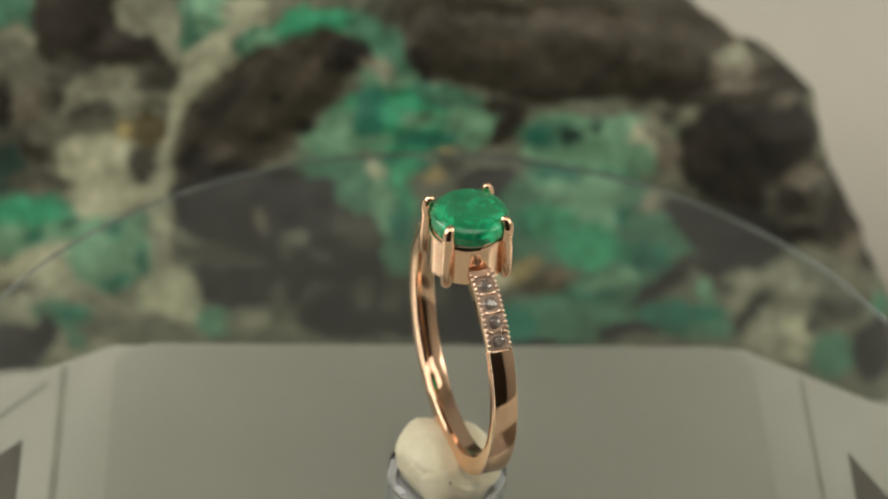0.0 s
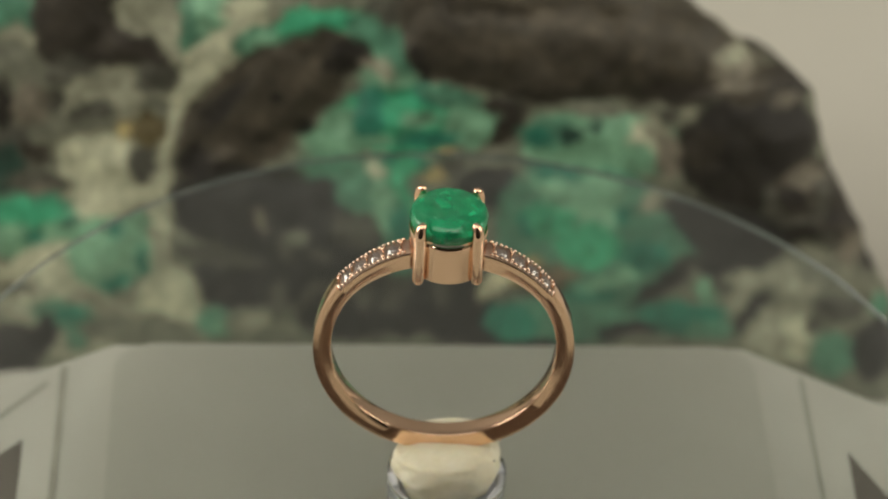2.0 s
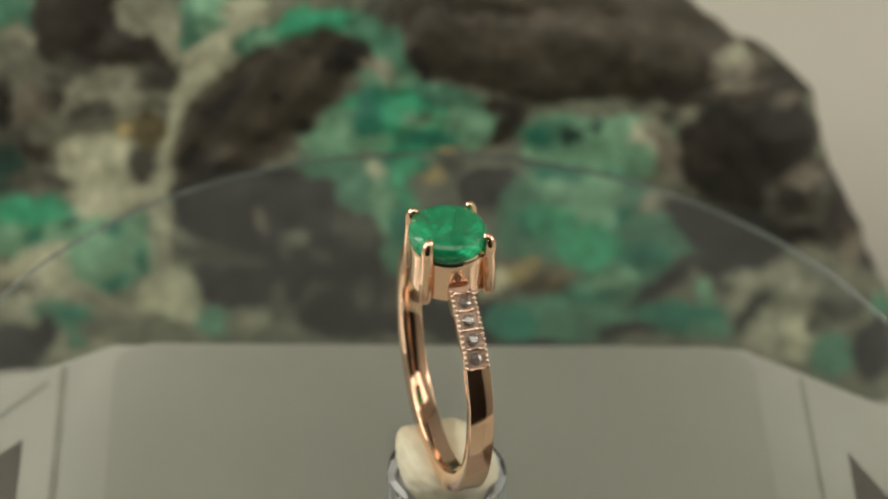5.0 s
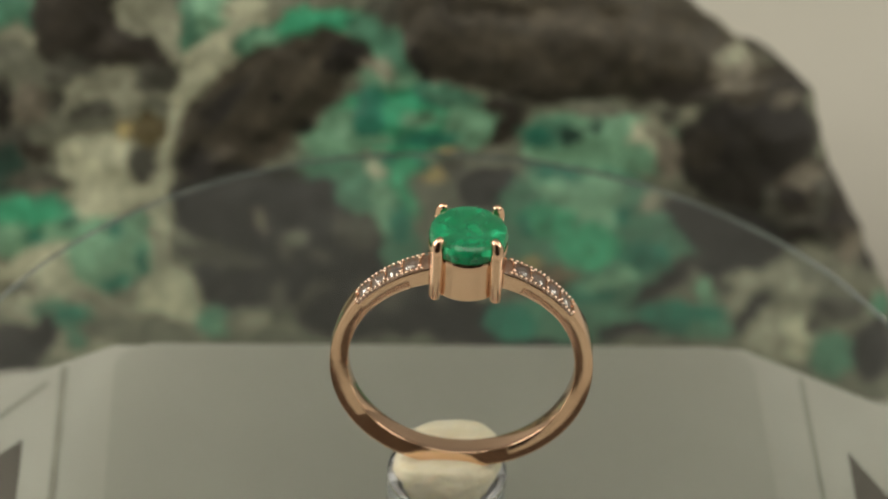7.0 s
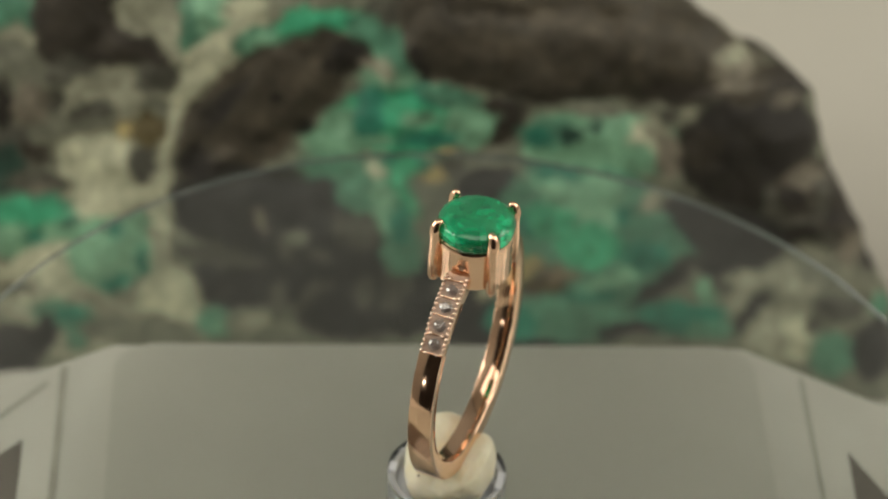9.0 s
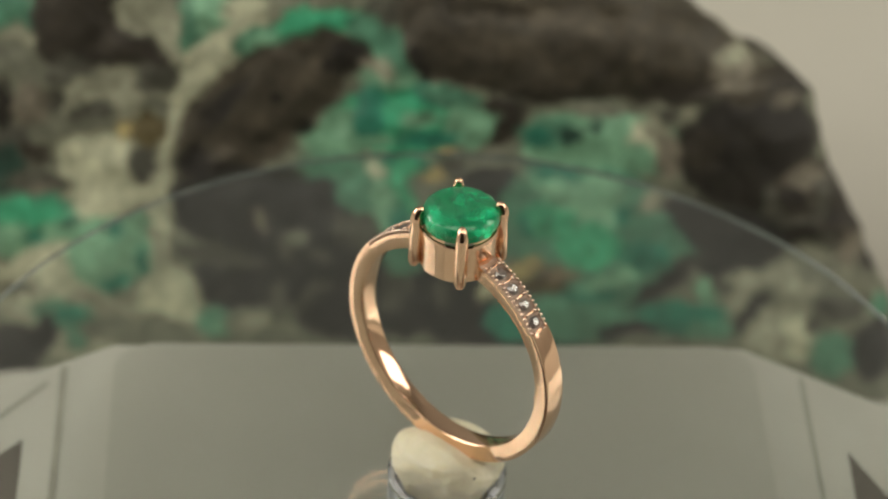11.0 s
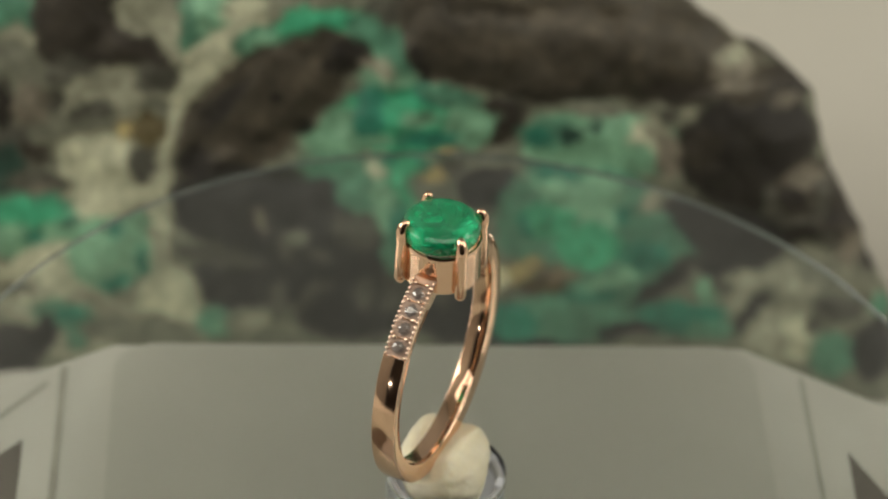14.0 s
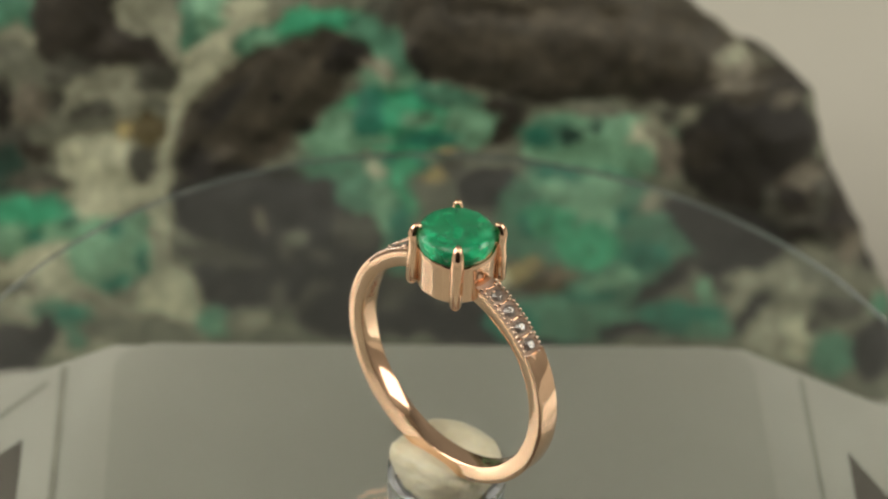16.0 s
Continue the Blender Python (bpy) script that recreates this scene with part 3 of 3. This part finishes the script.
    region(SHALE, 27.2, 31.4, 3.9, 1.5, 3, 1.2)
    region(DKSHALE, 30.3, 31.8, 2.2, 2.4, -37, 0.8)
    region(GREYBROWN, 24.8, 33.1, 1.9, 2.2, -32, 0.4)
    region(GREYCAL, 25.5, 34.0, 2.2, 0.9, -2, 0.4)
    region(GREYCAL, 27.3, 33.7, 1.1, 0.9, 3, 0.4)
    region(GREYBROWN, 29.7, 30.2, 1.3, 0.7, 13, 0.4)
    region(DKSHALE, 22.5, 25.6, 1.8, 2.2, 3, 0.8)
    region(DKSHALE, 33.2, 19.5, 5.2, 4.7, -22, 0.8)
    region(DKGREY, 28.9, 20.4, 1.3, 1.9, 23, 0.4)
    region(GREYBROWN, 32.1, 22.8, 1.8, 1.0, 13, 0.4)
    region(DKGREY, 33.9, 21.0, 0.8, 2.2, -7, 0.4)
    region(DKGREY, 31.2, 18.7, 2.6, 0.6, -5, 0.4)
    region(BLACK, 31.2, 20.9, 1.5, 1.1, 3, 0.3)
    region(BLACK, 27.3, 21.2, 1.1, 1.9, 3, 0.3)
    region(BLACK, 32.8, 17.5, 2.6, 0.7, -7, 0.3)
    region(DKGREY, 35.1, 16.2, 1.7, 0.9, -27, 0.4)
    region(BLACK, 35.1, 19.1, 1.2, 0.9, 3, 0.3)
    region(GREYBROWN, 37.0, 15.8, 1.3, 1.3, 3, 0.4)
    region(BLACK, 38.9, 13.9, 1.1, 1.7, 3, 0.3)
    region(DKGREY, 32.5, 15.5, 1.2, 0.6, -27, 0.4)
    region(SLATE, -19.3, 17.7, 8.0, 4.0, 3, 0.4)
    region(SLATE, -21.9, 19.5, 5.2, 2.0, 13, 0.4)
    region(SLATE, -15.5, 15.1, 7.3, 3.4, 3, 0.4)
    region(SLATE, -19.1, 10.1, 6.2, 2.9, 3, 0.4)
    region(SLATE, -10.9, 18.7, 4.7, 3.4, 3, 0.4)
    region(SLATE, -9.6, 13.1, 5.7, 4.4, 3, 0.4)
    region(SLATE, -7.3, 7.5, 7.8, 2.9, 3, 0.4)
    region(SLATE, 0.1, 9.6, 4.2, 5.0, 3, 0.4)
    region(SLATE, 2.8, 6.9, 4.2, 2.2, 3, 0.4)
    region(SLATE, 8.2, 6.0, 5.7, 1.4, 3, 0.4)
    region(DKGREY, -22.9, 12.9, 3.2, 0.7, -0, 0.4)
    region(DKGREY, -15.7, 13.9, 1.0, 1.4, 3, 0.4)
    region(DKGREY, -16.4, 8.2, 1.1, 2.5, -12, 0.4)
    region(DKGREY, -8.7, 16.6, 1.6, 2.8, 3, 0.4)
    region(DKGREY, -5.3, 11.1, 1.2, 2.2, -17, 0.4)
    region(GREY, -14.7, 14.6, 1.3, 1.0, 3, 0.4)
    region(DKGREY, -12.5, 13.1, 1.2, 0.7, 3, 0.4)
    region(DKGREY, -10.8, 16.4, 0.7, 1.3, 3, 0.4)
    region(DKGREY, -12.7, 9.5, 1.8, 0.8, 33, 0.4)
    region(DKGREY, -8.4, 9.5, 1.0, 1.9, 3, 0.4)
    region(DKGREY, -5.7, 8.5, 1.0, 0.8, 3, 0.4)
    region(DKGREY, -20.2, 12.0, 2.1, 0.6, 3, 0.4)
    region(DKGREY, -1.0, 10.1, 0.8, 1.7, 3, 0.4)
    region(GREYBROWN, -17.9, 16.4, 0.6, 1.2, 3, 0.4)
    region(GREENDK, -22.2, 5.9, 2.1, 1.5, 3, 0.4)
    region(GREY, -19.0, 6.1, 2.2, 1.4, 3, 0.4)
    region(PALEGREEN, -21.6, 5.6, 0.8, 0.7, 3, 0.8)
    region(GREYCAL, -18.5, 6.3, 1.2, 0.8, 3, 0.4)
    region(CALCITE, -27.5, 15.6, 1.1, 3.4, 3, 0.4)
    region(GREYCAL, -27.9, 11.6, 1.8, 3.0, 3, 0.4)
    region(CALCITE, -26.5, 8.3, 2.9, 3.4, 3, 0.4)
    region(CALCITE, -27.3, 5.9, 3.1, 2.0, 3, 0.4)
    region(GREY, -29.1, 4.7, 4.7, 1.3, 3, 0.4)
    region(GREENDK, -39.8, 15.5, 4.9, 2.8, 3, 0.4)
    region(GREEN, -40.0, 16.4, 3.4, 1.5, 3, 0.9)
    region(PALEGREEN, -41.4, 13.5, 2.3, 1.9, 3, 0.8)
    region(PALEGREEN, -36.9, 14.8, 1.5, 1.1, 3, 0.8)
    region(TEAL, -38.8, 13.4, 1.0, 1.4, 3, 0.7)
    region(GREENBLACK, -35.6, 15.1, 1.2, 0.7, -17, 0.4)
    region(GREENDK, -40.1, 11.0, 2.3, 0.9, 23, 0.4)
    region(CALCITE, -41.9, 9.8, 1.6, 1.3, 3, 0.4)
    region(CALCITE, -37.2, 9.4, 4.7, 4.1, 3, 0.4)
    region(GREYCAL, -35.6, 4.9, 6.2, 3.9, 3, 0.4)
    region(GREYCAL, -39.3, 7.0, 3.6, 2.8, 3, 0.4)
    region(PALEGREEN, -32.1, 12.8, 3.9, 3.6, 3, 0.8)
    region(PALEGREEN, -33.2, 14.2, 2.6, 1.7, 3, 0.8)
    region(PALEGREEN, -34.0, 11.3, 1.8, 1.9, 3, 0.8)
    region(PALEGREEN, -29.8, 15.5, 1.1, 1.7, 3, 0.8)
    region(TEAL, -31.6, 9.4, 1.6, 1.0, 3, 0.7)
    region(TEAL, -29.2, 11.8, 0.7, 1.5, 3, 0.7)
    region(TEAL, -31.6, 14.8, 0.8, 0.9, 3, 0.7)
    region(GREENDK, -36.6, 6.0, 3.0, 1.7, 3, 0.4)
    region(TEAL, -35.6, 6.1, 1.2, 1.1, 3, 0.7)
    region(GREENDK, -35.3, 3.8, 1.1, 1.7, 3, 0.4)
    region(DKGREY, -40.6, 8.4, 1.5, 0.8, 3, 0.4)
    region(SLATE, -41.2, 2.0, 3.0, 2.9, 3, 0.4)
    region(SLATE, -38.5, 3.6, 1.2, 2.5, -22, 0.4)
    region(GREY, -32.3, 4.5, 2.6, 1.4, 3, 0.4)
    region(GREENDK, -11.5, 22.0, 3.6, 1.4, 3, 0.4)
    region(GREENDK, -8.8, 20.2, 2.6, 2.5, 3, 0.4)
    region(GREEN, -3.7, 22.9, 3.2, 1.0, 3, 0.9)
    region(TEAL, -4.6, 23.2, 2.9, 0.8, 3, 0.7)
    region(GREEN, -4.8, 20.4, 1.5, 3.4, 3, 0.9)
    region(PALEGREEN, -6.7, 18.6, 1.1, 3.1, 11, 0.8)
    region(GREENDK, -4.8, 13.9, 1.9, 2.5, 3, 0.4)
    region(TEAL, -5.2, 16.7, 1.1, 1.9, 3, 0.7)
    region(CALCITE, -7.6, 21.9, 0.8, 1.0, 3, 0.4)
    region(CALCITE, -7.8, 23.7, 0.9, 0.4, 3, 0.4)
    region(GREY, 0.0, 21.5, 4.2, 2.2, 3, 0.4)
    region(SLATE, 3.0, 20.5, 3.2, 2.1, 3, 0.4)
    region(DKGREY, -0.5, 22.6, 1.6, 1.0, 3, 0.4)
    region(GREY, -2.5, 19.9, 1.3, 1.7, 3, 0.4)
    region(OCHRE, -2.3, 21.8, 1.2, 0.7, 3, 0.4)
    region(OCHRE, -2.3, 24.0, 1.6, 0.4, 3, 0.4)
    region(GREENDK, 12.4, 17.1, 7.8, 6.3, 3, 0.4)
    region(PALEGREEN, 10.6, 20.3, 4.9, 2.6, 3, 0.8)
    region(GREENDK, 6.0, 17.3, 2.3, 4.2, 3, 0.4)
    region(GREEN, 8.1, 17.4, 2.6, 2.0, 3, 0.9)
    region(PALEGREEN, 13.3, 18.8, 1.8, 3.1, 3, 0.8)
    region(GREENDK, 13.7, 13.2, 6.7, 4.1, 3, 0.4)
    region(GREENDK, 12.3, 8.5, 6.7, 2.6, 3, 0.4)
    region(GREEN, 12.5, 15.4, 3.1, 2.2, 3, 0.9)
    region(TEAL, 9.2, 22.4, 2.6, 0.9, 3, 0.7)
    region(TEAL, 15.4, 18.6, 0.8, 1.2, 3, 0.7)
    region(TEAL, 6.2, 16.9, 0.7, 1.4, 3, 0.7)
    region(TEAL, 12.5, 10.8, 3.1, 1.1, 3, 0.7)
    region(TEAL, 5.5, 7.3, 2.6, 1.8, 3, 0.7)
    region(PALEGREEN, 14.5, 12.1, 3.1, 0.8, 23, 0.8)
    region(GREYCAL, 18.7, 19.7, 1.6, 1.5, 3, 0.4)
    region(GREY, 20.4, 18.0, 2.1, 2.5, 3, 0.4)
    region(GREENDK, 18.7, 17.1, 2.3, 1.9, 3, 0.4)
    region(TEAL, 17.8, 14.8, 2.7, 1.5, 3, 0.7)
    region(GREENDK, 21.4, 15.8, 1.8, 1.3, 3, 0.4)
    region(TEAL, 21.7, 8.4, 4.2, 1.9, 3, 0.7)
    region(GREENDK, 24.1, 7.4, 2.4, 1.1, 3, 0.4)
    region(GREY, 23.0, 12.2, 2.0, 2.4, -22, 0.4)
    region(PALEGREEN, 23.6, 11.4, 1.0, 1.4, 3, 0.8)
    region(SLATE, 26.1, 16.9, 5.7, 2.9, -15, 0.4)
    region(SLATE, 22.0, 19.0, 3.1, 1.7, -22, 0.4)
    region(SLATE, 25.8, 14.1, 3.6, 1.7, 3, 0.4)
    region(SLATE, 19.7, 12.1, 4.0, 0.9, 45, 0.4)
    region(SLATE, 16.4, 7.0, 3.2, 0.8, 3, 0.4)
    region(GREYCAL, 31.3, 11.2, 3.1, 3.4, 3, 0.4)
    region(GREYCAL, 27.0, 11.6, 1.8, 2.2, 3, 0.4)
    region(CALCITE, 32.5, 6.7, 2.3, 2.3, 3, 0.4)
    region(GREYCAL, 29.5, 6.5, 2.3, 2.2, 3, 0.4)
    region(GREY, 33.7, 14.2, 3.1, 1.9, -27, 0.4)
    region(SLATE, 28.0, 9.6, 3.0, 0.8, 57, 0.4)
    region(DKGREY, 25.1, 11.9, 1.0, 0.7, 3, 0.4)
    region(DKGREY, 36.2, 10.0, 2.9, 1.3, -2, 0.4)
    region(GREY, 37.0, 12.7, 3.1, 1.3, -27, 0.4)
    region(GREENDK, 36.1, 5.1, 2.4, 2.4, 3, 0.4)
    region(GREENDK, 36.5, 4.9, 1.2, 1.3, 3, 0.4)
    region(DKGREY, 33.7, 7.9, 0.9, 1.1, 3, 0.4)
    region(SLATE, 40.1, 5.3, 2.3, 3.0, 3, 0.4)
    region(GREENDK, 40.4, 10.0, 1.0, 1.3, 3, 0.4)
    region(DKGREY, 7.1, 11.7, 3.1, 1.7, 3, 0.4)
    region(OLIVE, 8.5, 11.1, 2.4, 0.8, 3, 0.4)
    region(RUST, 9.9, 12.4, 1.6, 0.8, 3, 0.4)
    region(OCHRE, 6.0, 12.3, 2.0, 0.9, 21, 0.4)
    region(PALE, 3.7, 10.9, 1.7, 1.0, 51, 0.4)
    # outline of the front as rays from its middle: angle, reach
    out = [(-177.1, 54.7), (-142.8, 65.4), (-124.7, 47.9), (-89.7, 38.0), (-52.1, 44.7), (-28.0, 64.1), (-8.7, 50.8), (-5.9, 48.8), (-3.3, 47.7), (-1.4, 46.8), (1.3, 45.8), (4.1, 44.5), (7.1, 43.9), (10.0, 43.6), (13.4, 43.6), (15.9, 42.5), (17.6, 41.2), (18.4, 39.2), (20.2, 38.7), (22.1, 38.2), (24.7, 36.9), (27.3, 36.3), (29.7, 34.3), (32.5, 32.8), (49.8, 30.0), (74.3, 30.0), (111.4, 33.3), (142.5, 40.8), (162.9, 52.7)]
    ca, cb = -9.9, 20.4
    n, front, back = 720, 210, 24
    angles = [360 * k / n - 180 for k in range(n)]
    reach = np.interp(angles, [t for t, r in out], [r for t, r in out], period=360)
    rows = [(i / front, 1) for i in range(1, front + 1)] + [(1 - i / back, -1) for i in range(1, back)]
    pts = []
    for s, side in rows:
        for k in range(n):
            t = radians(angles[k])
            wob = 1 + 0.006 * noise.noise(Vector((math.cos(t) * 9, math.sin(t) * 9, 0))) + 0.006 * noise.noise(Vector((math.cos(t) * 24, math.sin(t) * 24, 3)))
            r = reach[k] * wob * s
            rim = math.sqrt(max(0.0, 1 - s ** 6)) if side > 0 else -math.sqrt(max(0.0, 1 - s ** 3)) * 6
            pts.append((ca + r * math.cos(t), cb + r * math.sin(t), (rim - 1) * 4.5))
    P = np.array(pts)
    warp = []
    for x, y, z in pts:
        p = Vector((x, y, z))
        warp.append((0.4 * noise.noise(p * 0.25) + 0.5 * noise.noise(p * 0.6) + 0.4 * noise.noise(p * 1.6),
                     0.4 * noise.noise(p * 0.25 + Vector((40, 0, 0))) + 0.5 * noise.noise(p * 0.6 + Vector((40, 0, 0))) + 0.4 * noise.noise(p * 1.6 + Vector((40, 0, 0))),
                     noise.noise(p * 0.10 + Vector((9, 5, 0))), noise.noise(p * 0.35 + Vector((0, 7, 0))), noise.noise(p * 1.1 + Vector((7, 7, 0)))))
    W = np.array(warp)
    kinds = []
    for r in REGIONS:
        if r[0] not in kinds:
            kinds.append(r[0])
    tint, win, bulge = np.tile(MATRIX[2], (len(P), 1)), np.full(len(P), -1), np.zeros(len(P))
    for mineral, a, b, ra, rb, ct, st, relief in REGIONS:
        dx, dy = P[:, 0] + W[:, 0] - a, P[:, 1] + W[:, 1] - b
        e = np.hypot((dx * ct + dy * st) / ra, (-dx * st + dy * ct) / rb)
        small = min(ra, rb)
        # the minerals grow into one another over about a millimetre
        cover = np.clip(0.5 + (1 - e) * small / min(0.85, 0.9 * small), 0, 1)
        cover = (cover * cover * (3 - 2 * cover))[:, None]
        tint = tint * (1 - cover) + np.array(mineral[2]) * cover
        win[cover[:, 0] > 0.5] = kinds.index(mineral)
        bulge = np.maximum(bulge, relief * np.clip((1 - e) * small / 3.0, 0, 1))
    win[P[:, 2] < -6] = -1
    d = P[:, 2] + 1.3 * W[:, 2] + 0.35 * W[:, 3] + 0.06 * W[:, 4] + 0.8 * bulge
    sl, cl = math.sin(radians(LEAN)), math.cos(radians(LEAN))
    V = np.stack([P[:, 0], FOOT.y + P[:, 1] * sl - d * cl, np.maximum(FOOT.z + P[:, 1] * cl + d * sl, TABLE_Z - 0.5)], 1)
    faces = [[i * n + k, i * n + (k + 1) % n, (i + 1) * n + (k + 1) % n, (i + 1) * n + k] for i in range(len(rows) - 1) for k in range(n)]
    faces += [list(range(n))[::-1], list(range((len(rows) - 1) * n, len(rows) * n))]
    owner = [int(win[f[0]]) for f in faces]
    count = (len(rows) - 1) * n
    patch, piece = [-1] * count, []
    for f0 in range(count):
        if patch[f0] >= 0:
            continue
        patch[f0], stack, members = len(piece), [f0], []
        while stack:
            f = stack.pop()
            members.append(f)
            r, k = divmod(f, n)
            for dr, dk in ((0, 1), (0, -1), (1, 0), (-1, 0), (1, 1), (1, -1), (-1, 1), (-1, -1)):
                g = (r + dr) * n + (k + dk) % n
                if 0 <= g < count and patch[g] < 0 and owner[g] == owner[f]:
                    patch[g] = patch[f0]
                    stack.append(g)
        piece.append((owner[f0], members))
    # small crumbs join the matrix
    groups, owners = [[]], [-1]
    for o, members in piece:
        if o < 0 or len(members) < 90:
            groups[0] += members
        else:
            groups.append(members)
            owners.append(o)
    groups[0] += [count, count + 1]
    for i, members in zip(owners, groups):
        mine = [faces[f] for f in members]
        used = sorted({v for f in mine for v in f})
        at = {v: k for k, v in enumerate(used)}
        name, label, colour, material = MATRIX if i < 0 else kinds[i]
        me = bpy.data.meshes.new(name)
        me.from_pydata([tuple(V[v] * MM) for v in used], [], [[at[v] for v in reversed(f)] for f in mine])
        me.polygons.foreach_set("use_smooth", [True] * len(me.polygons))
        me.materials.append(material)
        layer = me.attributes.new("mineral", "FLOAT_COLOR", "POINT")
        layer.data.foreach_set("color", np.column_stack([tint[used], np.ones(len(used))]).astype(np.float32).ravel())
        ob = new(name, me)
        ob.parent = top
        tagged(ob, label)
    return top


def motions():
    rows = [(0.25 * i, pose(0, 0, 0, 0, 0, PHASE + SPEED * 0.25 * i)) for i in range(65)]
    for thing in (the_ring, the_putty, the_plate):
        walk(thing, rows)


room()
turntable_base()
the_plate = glass_plate()
the_putty = putty()
the_ring = ring()
rock()
motions()
